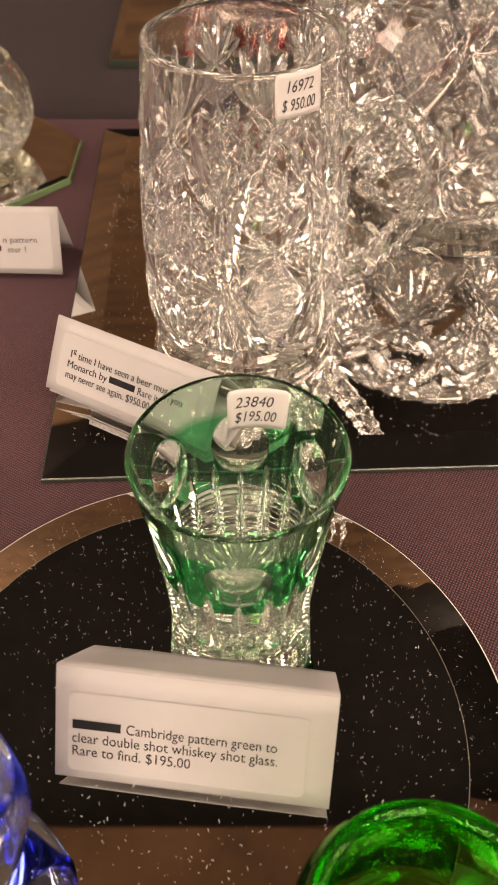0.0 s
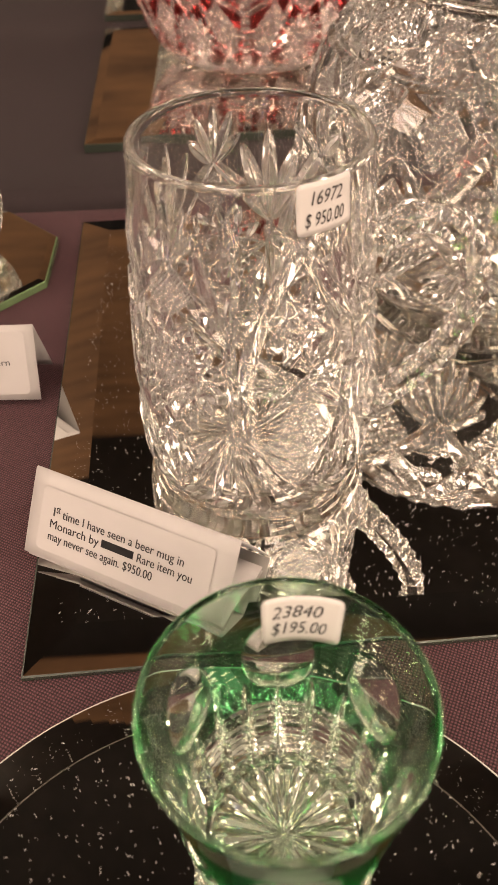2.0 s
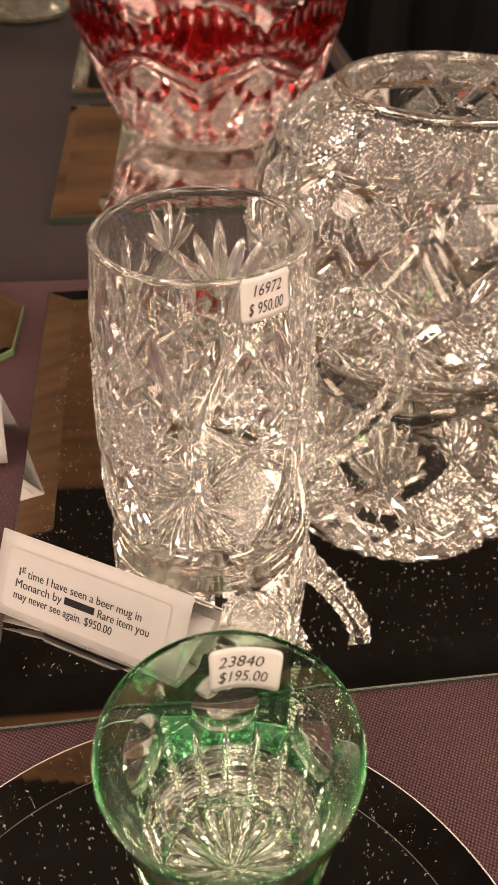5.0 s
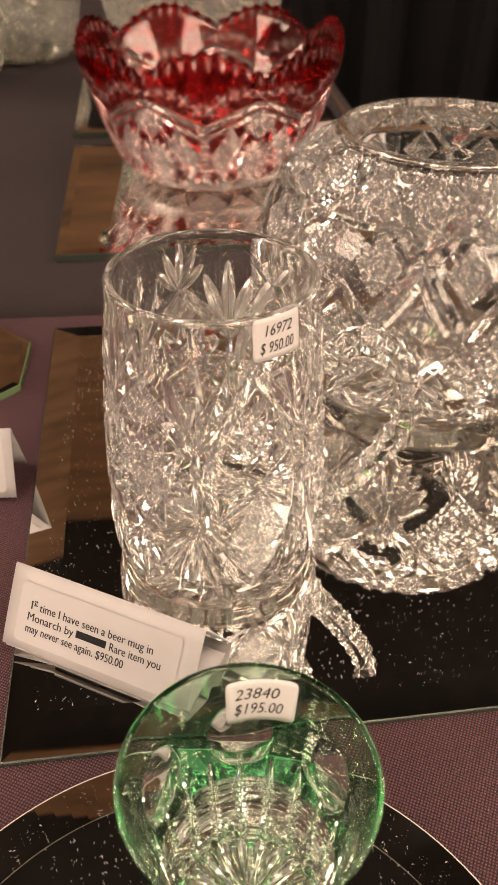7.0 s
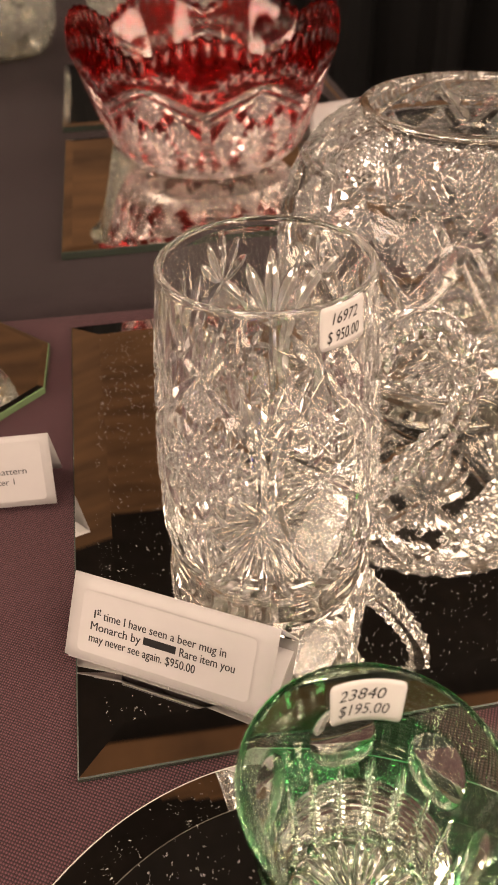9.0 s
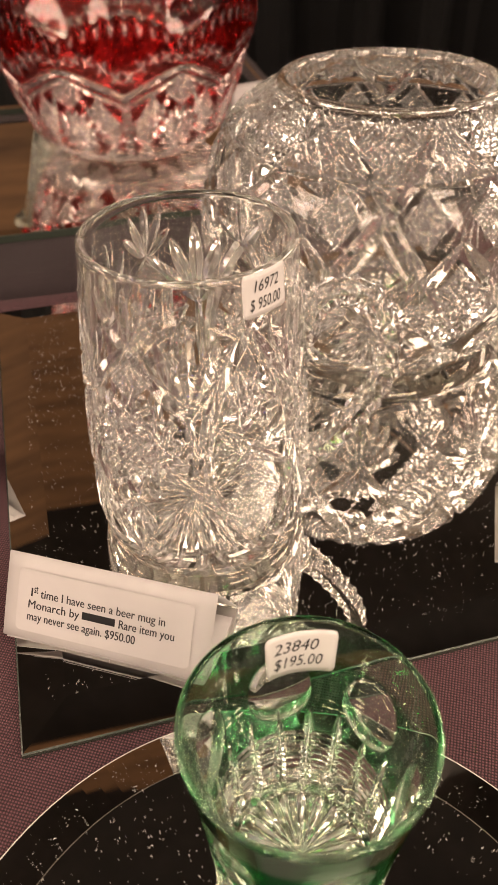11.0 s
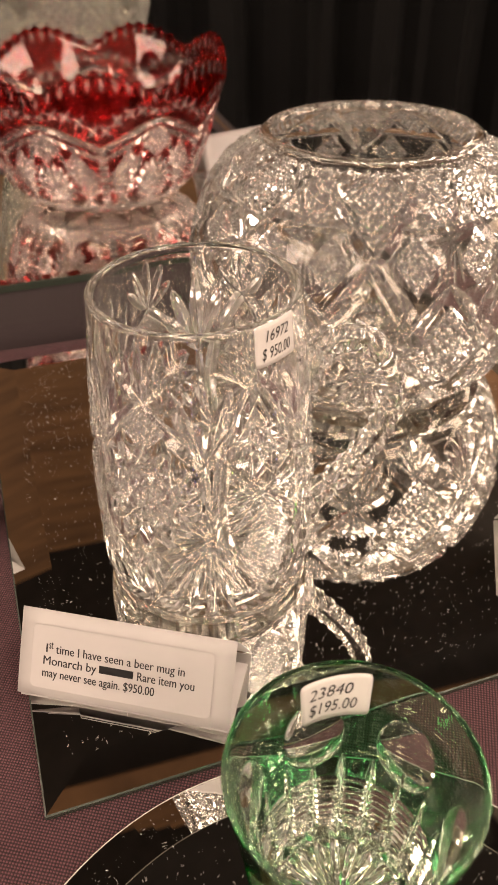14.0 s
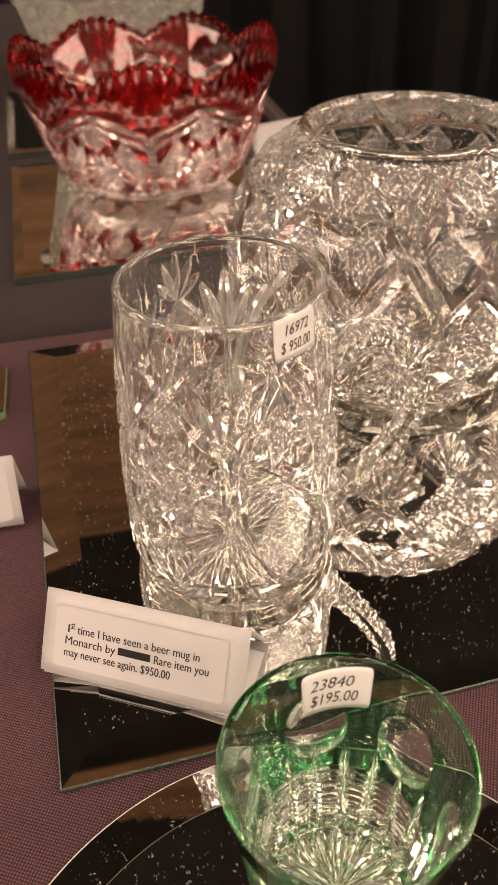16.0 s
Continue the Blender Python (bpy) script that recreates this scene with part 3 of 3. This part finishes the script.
def handle(parent, path, half_w, half_t, notch, mat):
    """A loop with flat sides, whose outer and inner edges are cut with a row of notches."""
    steps = 220
    r, z, u = profile(path, steps)
    bm = bmesh.new()
    rough = bm.verts.layers.float.new("cut_haze")
    rings = []
    for i in range(steps):
        j, k = max(i - 1, 0), min(i + 1, steps - 1)
        tr, tz = r[k] - r[j], z[k] - z[j]
        n = math.hypot(tr, tz)
        nr, nz = tz / n, -tr / n
        saw = abs((u[i] / notch) % 1 - 0.5) * 2
        flare = 1 + 0.45 * max(0, 1 - min(i, steps - 1 - i) / 24) ** 2
        ring = []
        for w, t in ((1, 0.52), (0.62, 1), (0, 0.90), (-0.62, 1), (-1, 0.52), (-1, -0.52), (-0.62, -1), (0, -0.86), (0.62, -1), (1, -0.52)):
            cut = 1 - (0.30 * saw if abs(t) == 1 else 0.03 * saw)
            ring.append(bm.verts.new((r[i] - nr * half_t * t * cut * flare, half_w * w * cut * flare, z[i] - nz * half_t * t * cut * flare)))
        # the notch edges get the same painted bright haze
        for k in (1, 3, 6, 8):
            ring[k][rough] = 1.0 - saw
        rings.append(ring)
    for a, b in zip(rings, rings[1:]):
        for k in range(10):
            bm.faces.new((a[k - 1], a[k], b[k], b[k - 1]))
    bm.faces.new(rings[0][::-1])
    bm.faces.new(rings[-1])
    bmesh.ops.recalc_face_normals(bm, faces=bm.faces[:])
    return part("handle", bm, mat, parent, "notched clear glass loop handle")


hd = handle(mug, [(0.0400, 0.089), (0.0440, 0.0985), (0.0520, 0.1060), (0.0610, 0.1060), (0.0690, 0.0985), (0.0735, 0.0860), (0.0725, 0.0720), (0.0670, 0.0590), (0.0585, 0.0460), (0.0500, 0.0360), (0.0420, 0.0290)], 0.0062, 0.0052, 0.0078, CRYSTAL)
hd.rotation_euler = (0, 0, radians(-16))


def mug_skin(x, y, lift):
    a = radians(-74) + x / 0.0388
    zz = 0.1135 + y
    rr = float(np.interp(zz, [p[1] for p in MUG_OUT], [p[0] for p in MUG_OUT])) + 0.0003 + lift
    return Vector((rr * math.cos(a), rr * math.sin(a), zz))


sticker(mug, mug_skin, [(0.0035, 0.0085, 0.0115, "16972"), (0.0022, 0.0025, 0.0135, "$ 950.00")], 0.0056, 0.0185, 0.0150)


# ---- green shot glass ----
def shot_cuts(P, cols, v):
    c = Cuts(P, cols, v)
    # clear oval windows, pointed flutes below them, a ladder of short cuts between the flutes
    c.oval(0, 0.0490, 0.0112, 0.0125, 0.0023)
    for i in range(3):
        x = (i - 1) * P / 3
        c.mitre((x, -0.026), (x, 0.0370 + 0.0040 * abs(i - 1)), 0.0033, 0.0028)
        for k in range(11):
            y = 0.003 + k * 0.0027
            c.mitre((x + P / 6 - 0.0046, y), (x + P / 6 + 0.0046, y), 0.0012, 0.0012, False)
    return c.D


SHOT_OUT = [(0.0232, 0.0), (0.0240, 0.0015), (0.0245, 0.008), (0.0258, 0.026), (0.0279, 0.048), (0.0306, 0.068), (0.0316, 0.0745)]
shot = thing("shot_glass", pose(-0.003, 0.149, TOP, 0, 0, 0), "green cut-to-clear double shot glass on the round mirror", "glass")


def shot_flash(D, s, z):
    return np.clip(1 - D / 0.0003, 0, 1) * np.clip((z - 0.020) / 0.010, 0, 1) * (1 - 0.62 * np.clip((z - 0.059) / 0.004, 0, 1))


vessel("body", SHOT_OUT, 240, 110, 6, 0.0018, 0.010, shot_cuts, shot, GREEN, ray=20, ray_depth=0.0022, flash=shot_flash, wall_low=0.0045)


def shot_skin(x, y, lift):
    a = radians(98) - x / 0.0272
    zz = 0.0562 + y + 0.18 * x
    rr = float(np.interp(zz, [p[1] for p in SHOT_OUT], [p[0] for p in SHOT_OUT])) - 0.0034 - lift
    return Vector((rr * math.cos(a), rr * math.sin(a), zz))


sticker(shot, shot_skin, [(0.0022, 0.0083, 0.0125, "23840"), (0.0020, 0.0028, 0.0140, "$195.00")], 0.0056, 0.0195, 0.0150)


# ---- rose bowl ----
def bowl_cuts(P, cols, v):
    c = Cuts(P, cols, v)
    h, L = P / 2, v[-1]
    y0 = 0.118
    # coarse hobnails over the crossing, fine hatching beside it, a plain almond with a round punty under it
    c.hatch(0, y0 + 0.031, 0.021, 0.016, 0.0056, 0.0028, 0.0028)
    c.mitre((-h * 1.02, y0 + 0.0150), (h * 1.02, y0 + 0.0150), 0.0030, 0.0028, False)
    c.hatch(h * 0.56, y0 - 0.002, 0.011, 0.014, 0.0036, 0.0018, 0.0018)
    c.hatch(-h * 0.56, y0 - 0.002, 0.011, 0.014, 0.0036, 0.0018, 0.0018)
    c.star(h, y0 + 0.036, 0.020, 16, 7, 0.0018, 0.0018, False)
    c.star(h, y0 + 0.036, 0.009, 8, 3, 0.0018, 0.0016)
    c.hatch(h, y0 - 0.048, 0.024, 0.026, 0.0064, 0.0032, 0.0030)
    c.fan(0, y0 - 0.058, 90, 38, 5, 0.022, 0.0030, 0.0026)
    c.fan(0, y0 - 0.056, -90, 62, 9, 0.036, 0.0034, 0.0030)
    c.fan(h, y0 - 0.072, -90, 50, 7, 0.026, 0.0032, 0.0028)
    c.fan(h, y0 + 0.050, 90, 50, 7, 0.024, 0.0028, 0.0024)
    c.oval(0, y0 - 0.024, 0.0060, 0.0060, 0.0030)
    for s in (-1, 1):
        c.mitre((s * -0.008, y0 - 0.010), (s * h, y0 + 0.052), 0.0056, 0.0046)
        c.mitre((s * -0.008, y0 + 0.010), (s * h, y0 - 0.058), 0.0056, 0.0046)
        c.mitre((s * h, y0 - 0.012), (s * -0.010, y0 - 0.070), 0.0042, 0.0036)
        c.mitre((s * h, y0 + 0.012), (s * 0.002, y0 + 0.058), 0.0036, 0.0030)
    for i in range(6):
        c.mitre(((i - 2.5) * P / 6, L - 0.014), ((i - 2.5) * P / 6, L - 0.001), 0.0040, 0.0020)
    c.D *= np.clip((c.V - 0.006) / 0.003, 0, 1)
    return c.D


BOWL_OUT = [(0.058, 0.0), (0.068, 0.003), (0.083, 0.016), (0.094, 0.038), (0.098, 0.062), (0.0955, 0.084), (0.089, 0.104), (0.076, 0.122), (0.063, 0.130), (0.058, 0.132)]
bowl = thing("rose_bowl", pose(0.125, 0.446, TOP, 0, 0, 2), "large clear cut-crystal rose bowl on a mirror", "bowl")
vessel("body", BOWL_OUT, 250, 126, 8, 0.0070, 0.012, bowl_cuts, bowl, CRYSTAL, ray=24)


# ---- ruby bowl ----
def ruby_cuts(P, cols, v):
    c = Cuts(P, cols, v)
    h, L = P / 2, v[-1]
    for s in (-1, 1):
        # double swag under the red band, then crossing mitres down to the foot
        c.mitre((0, L - 0.022), (s * h * 1.04, L - 0.046), 0.0034, 0.0030, False)
        c.mitre((0, L - 0.030), (s * h * 1.04, L - 0.055), 0.0026, 0.0024, False)
        c.mitre((s * h * 0.12, L - 0.034), (s * h * 0.78, L - 0.100), 0.0030, 0.0028)
        c.mitre((s * h * 0.95, L - 0.066), (s * h * 0.30, 0.020), 0.0030, 0.0028)
        c.fan(s * h * 0.66, 0.050, 90, 60, 7, 0.022, 0.0022, 0.0022)
        c.fan(s * h * 0.62, 0.040, -90, 60, 7, 0.026, 0.0024, 0.0022)
        c.star(s * h * 0.70, L - 0.070, 0.0095, 8, 3, 0.0018, 0.0018)
    c.hatch(0, L - 0.043, 0.016, 0.013, 0.0036, 0.0018, 0.0018)
    c.star(0, L - 0.077, 0.0215, 16, 7, 0.0021, 0.0024, False)
    c.star(0, L - 0.077, 0.0100, 8, 3, 0.0020, 0.0022)
    c.hatch(0, 0.026, 0.024, 0.020, 0.0046, 0.0023, 0.0026)
    for s in (-1, 1):
        c.hatch(s * h * 0.52, 0.078, 0.012, 0.016, 0.0044, 0.0022, 0.0026)
        c.hatch(s * h * 0.86, 0.020, 0.018, 0.016, 0.0044, 0.0022, 0.0026)
    # column of round beads between the repeats, small facets in the red band
    for k in range(14):
        c.mitre((h - 0.004, 0.012 + k * 0.0060), (h + 0.004, 0.012 + k * 0.0060), 0.0026, 0.0024, False)
        c.mitre((-h - 0.004, 0.012 + k * 0.0060), (-h + 0.004, 0.012 + k * 0.0060), 0.0026, 0.0024, False)
    for i in range(10):
        x = (i - 4.5) * P / 10
        c.mitre((x, L - 0.006), (x, L + 0.006), 0.0030, 0.0012)
        y = L - 0.012 - 0.020 * (x / h) ** 2
        c.mitre((x - 0.0045, y - 0.005), (x + 0.0045, y + 0.003), 0.0018, 0.0012)
        c.mitre((x + 0.0045, y - 0.005), (x - 0.0045, y + 0.003), 0.0018, 0.0012)
    return c.D


def ruby_rim(th):
    return np.abs(np.cos(th * 3.5)) * 0.018 - 0.009


def ruby_teeth(th):
    return np.abs(((th * 63 / (2 * np.pi)) % 1) - 0.5) * 0.008


RUBY_OUT = [(0.046, 0.0), (0.062, 0.003), (0.082, 0.018), (0.095, 0.045), (0.104, 0.072), (0.110, 0.095), (0.1135, 0.109)]
ruby = thing("ruby_bowl", pose(0.022, 0.79, TOP, 0, 0, -96), "ruby cut-to-clear glass bowl with a scalloped toothed rim", "bowl")


def ruby_flash(D, s, z):
    swag = 0.094 + 0.009 * np.cos(s * np.pi)
    band = np.clip((z - swag) / 0.002, 0, 1)
    body = np.clip((z - 0.016) / 0.012, 0, 1) * 0.92
    return np.clip(1 - D / 0.0008, 0, 1) * np.maximum(band, body)


vessel("body", RUBY_OUT, 220, 150, 7, 0.0062, 0.010, ruby_cuts, ruby, RED, rim=ruby_rim, teeth=ruby_teeth, lip=0.9, ray=24, flash=ruby_flash)


# ---- glasses in front ----
def oval_cuts(P, cols, v):
    c = Cuts(P, cols, v)
    c.oval(0, 0.034, P * 0.46, 0.025, 0.0026)
    c.oval(P / 2, 0.062, P * 0.30, 0.010, 0.0014)
    return c.D


blue = thing("blue_glass", pose(-0.090, 0.060, TOP, 0, 0, 20), "cobalt cut-to-clear glass with oval windows", "glass")
vessel("body", [(0.020, 0.0), (0.026, 0.004), (0.034, 0.020), (0.037, 0.036), (0.035, 0.052), (0.031, 0.066)], 70, 40, 6, 0.003, 0.008, oval_cuts, blue, BLUE, ray=16)
plain = lambda P, cols, v: np.zeros((len(v), cols))
lime = thing("green_glass", pose(0.036, 0.034, TOP, 0, 0, 0), "bright green glass with a rounded lip", "glass")
vessel("body", [(0.016, 0.0), (0.020, 0.004), (0.026, 0.022), (0.029, 0.040), (0.0285, 0.052), (0.0265, 0.060)], 80, 24, 6, 0.0042, 0.006, plain, lime, LIME)


# ---- glass on the octagonal mirror, and pale glass behind ----
def small_cuts(P, cols, v):
    c = Cuts(P, cols, v)
    c.star(0, v[-1] * 0.45, 0.014, 8, 3, 0.0018, 0.0015)
    c.fan(P / 2, v[-1] * 0.30, 90, 35, 5, v[-1] * 0.5, 0.0022, 0.0018)
    return c.D


nap = thing("cut_glass_bowl", pose(-0.170, 0.466, TOP), "small clear cut-glass bowl on the octagonal mirror", "bowl")
vessel("body", [(0.022, 0.0), (0.028, 0.003), (0.037, 0.014), (0.041, 0.028), (0.040, 0.042), (0.034, 0.054)], 110, 60, 6, 0.004, 0.008, small_cuts, nap, NAPPY, ray=16)


def lobed_cuts(P, cols, v):
    c = Cuts(P, cols, v)
    for i in range(3):
        c.mitre(((i - 1) * P / 3, 0.005), ((i - 1) * P / 3, v[-1]), P / 7, 0.004)
    c.hatch(0, v[-1] * 0.60, P * 0.75, v[-1] * 0.36, 0.011, 0.0055, 0.0036)
    return c.D


def lobed_rim(th):
    return 0.010 * np.abs(np.cos(th * 7)) - 0.005


pale = thing("pressed_glass_basket", pose(0.015, 1.05, TOP, 0, 0, 10), "pale pressed-glass basket with a lobed rim on a mirror", "bowl")
vessel("body", [(0.05, 0.0), (0.06, 0.005), (0.085, 0.05), (0.105, 0.115), (0.120, 0.170)], 110, 60, 6, 0.006, 0.01, lobed_cuts, pale, FROST, rim=lobed_rim)
bead = bmesh.new()
bmesh.ops.create_uvsphere(bead, u_segments=12, v_segments=8, radius=0.0105)
for f in bead.faces:
    f.smooth = True
first = part("bead", bead, FROST, pale)
for i in range(28):
    a = 2 * math.pi * i / 28
    ob = first if i == 0 else new("bead", first.data)
    ob.parent = pale
    ob.location = (0.121 * math.cos(a), 0.121 * math.sin(a), 0.176 + float(lobed_rim(a)) * 0.6)
for x, y, r in ((-0.21, 1.30, 0.075), (-0.30, 1.16, 0.085), (-0.36, 1.42, 0.08)):
    ob = thing("pressed_glass_bowl", pose(x, y, -0.0027), "pale clear pressed-glass bowl on the far cloth", "bowl", "far pale bowls")
    vessel("body", [(0.5 * r, 0.0), (0.7 * r, 0.005), (r, 0.04), (1.05 * r, 0.075), (0.95 * r, 0.10)], 50, 40, 6, 0.005, 0.01, lobed_cuts, ob, FROST)


# ---- tent cards ----
def tent_card(at, w, front, back, ridge, label, lines=(), size=0.0034, bold=0.0, panel=None, flap=True):
    """A folded card; x runs along its ridge, its front faces -y. front, back: how far its feet stand out."""
    ob = thing("tent_card", at, label, "card", "display cards")
    t = 0.0004

    def leaf(a, b, bend):
        bm = bmesh.new()
        n = 10
        rows = []
        for j in range(7):
            f = j / 6
            rows.append([bm.verts.new((w * i / n, a[0] + (b[0] - a[0]) * f - bend * math.sin(math.pi * f) * (0.6 + 0.4 * math.sin(i * 0.9)), a[1] + (b[1] - a[1]) * f + 0.0006 * math.sin(math.pi * i / n) * (1 - f))) for i in range(n + 1)])
        for r0, r1 in zip(rows, rows[1:]):
            for i in range(n):
                bm.faces.new((r0[i], r0[i + 1], r1[i + 1], r1[i])).smooth = True
        bmesh.ops.recalc_face_normals(bm, faces=bm.faces[:])
        bmesh.ops.solidify(bm, geom=bm.faces[:], thickness=t)
        return bm

    f0, top = (-front, 0.0035), (0, ridge)
    fl = part("front_leaf", leaf(f0, top, 0.0003), PAPER, ob)
    part("back_leaf", leaf((back, 0.0005), (0.0006, ridge), -0.0003), PAPER, ob)
    if flap:
        part("base_flap", leaf((-front + 0.0015, 0.0004), (back * 0.7, 0.0012), 0.0), PAPER, ob)
    L = math.hypot(front, ridge - f0[1])

    def on(x, y, lift=0.0009):
        k = y / L
        return Vector((x, -front + front * k - lift * (ridge - f0[1]) / L, f0[1] + (ridge - f0[1]) * k + lift * front / L))

    if panel:
        x0, x1, y0, y1 = panel
        bm = bmesh.new()
        pts = []
        for cx, cy, a0 in ((x1 - 0.002, y1 - 0.002, 0), (x0 + 0.002, y1 - 0.002, 90), (x0 + 0.002, y0 + 0.002, 180), (x1 - 0.002, y0 + 0.002, 270)):
            for a in range(0, 91, 22):
                pts.append(bm.verts.new(on(cx + 0.002 * math.cos(radians(a0 + a)), cy + 0.002 * math.sin(radians(a0 + a)), 0.0007)))
        bm.faces.new(pts)
        bmesh.ops.recalc_face_normals(bm, faces=bm.faces[:])
        bmesh.ops.solidify(bm, geom=bm.faces[:], thickness=0.0001)
        part("printed_label", bm, PAPER, fl, "white rounded label with black print")
    writing(lines, size, None, fl, on, bold=bold)
    return ob


ang = math.degrees(math.atan2(0.2280 - 0.2660, -0.0112 + 0.0800))
tent_card(pose(-0.0800, 0.2660, TOP, 0, 0, ang), 0.0795, 0.0165, 0.021, 0.031, "white folded card with a printed note before the mug",
          [(0.0092, 0.0172, 0.0016, "1"), (0.0113, 0.0186, 0.0016, "st"), (0.0140, 0.0172, 0.0481, "time I have seen a beer mug in"), (0.0092, 0.0126, 0.0205, "Monarch by"), (0.0308, 0.0128, 0.0128, None), (0.0448, 0.0126, 0.0212, "Rare item you"),
           (0.0092, 0.0080, 0.0425, "may never see again. $950.00")], 0.0046, 0.00012, panel=(0.005, 0.0725, 0.0035, 0.0270))
ang = math.degrees(math.atan2(0.0962 - 0.1059, 0.0247 + 0.0540))
tent_card(pose(-0.0540, 0.1059, TOP, 0, 0, ang), 0.0795, 0.0195, 0.024, 0.033, "white folded card with a printed note before the shot glass",
          [(0.0052, 0.0166, 0.0140, None), (0.0206, 0.0164, 0.0430, "Cambridge pattern green to"), (0.0050, 0.0122, 0.0590, "clear double shot whiskey shot glass."), (0.0050, 0.0080, 0.0345, "Rare to find. $195.00")],
          0.0046, panel=(0.004, 0.0720, 0.0030, 0.0280))
tent_card(pose(-0.1755, 0.3560, 0.0004, 0, 0, -1), 0.0800, 0.0135, 0.0165, 0.034, "white folded card with printed words on the plum cloth",
          [(0.032, 0.0165, 0.0165, None), (0.0510, 0.0160, 0.0175, "n pattern"), (0.032, 0.0118, 0.0180, None), (0.0530, 0.0112, 0.0095, "eter 1")], 0.0042, flap=False, panel=(0.004, 0.0760, 0.003, 0.031))
tent_card(pose(0.1265, 0.2690, TOP, 0, 0, -8), 0.0800, 0.0140, 0.018, 0.032, "white folded card standing on the mirror beside the bowl", flap=False, panel=(0.004, 0.0760, 0.003, 0.031))
tent_card(pose(0.1150, 0.8050, TOP - 0.001, 0, 0, 15), 0.0700, 0.0140, 0.018, 0.038, "white folded card beside the ruby bowl", panel=(0.004, 0.0660, 0.003, 0.034))


# ---- dust on the mirrors ----
def lint(name, count, inside, x0, x1, y0, y1, z, label):
    bm = bmesh.new()
    rnd = random.Random(5 + count)
    done = 0
    while done < count:
        x, y = rnd.uniform(x0, x1), rnd.uniform(y0, y1)
        if not inside(x, y):
            continue
        done += 1
        if noise.noise((x * 40, y * 40, 3)) < rnd.uniform(-0.9, 0.5):
            continue
        a, k, size = rnd.uniform(0, 6.28), rnd.uniform(-2.5, 2.5), rnd.choice((0.0002, 0.0002, 0.0003, 0.0004, 0.0006, 0.0010))
        w = 0.000055
        p, prev = Vector((x, y, z)), None
        for i in range(4):
            d = Vector((math.cos(a), math.sin(a), 0))
            s = Vector((-d.y, d.x, 0)) * w
            pair = (bm.verts.new(p - s + Vector((0, 0, 0.00008 * (i % 2)))), bm.verts.new(p + s + Vector((0, 0, 0.00016))))
            if prev:
                bm.faces.new((prev[0], pair[0], pair[1], prev[1]))
            prev = pair
            p = p + d * size / 3
            a += k / 3
    return tagged(link(name, bm, LINT), label, "dust", kind="stuff")


lint("dust", 3600, lambda x, y: math.hypot(x + 0.018, y - 0.103) < 0.096, -0.12, 0.09, 0.0, 0.21, 0.0053, "pale lint and dust specks on the round mirror")
lint("dust", 7000, lambda x, y: True, -0.078, 0.21, 0.222, 0.49, 0.0053, "pale lint and dust specks on the square mirror")
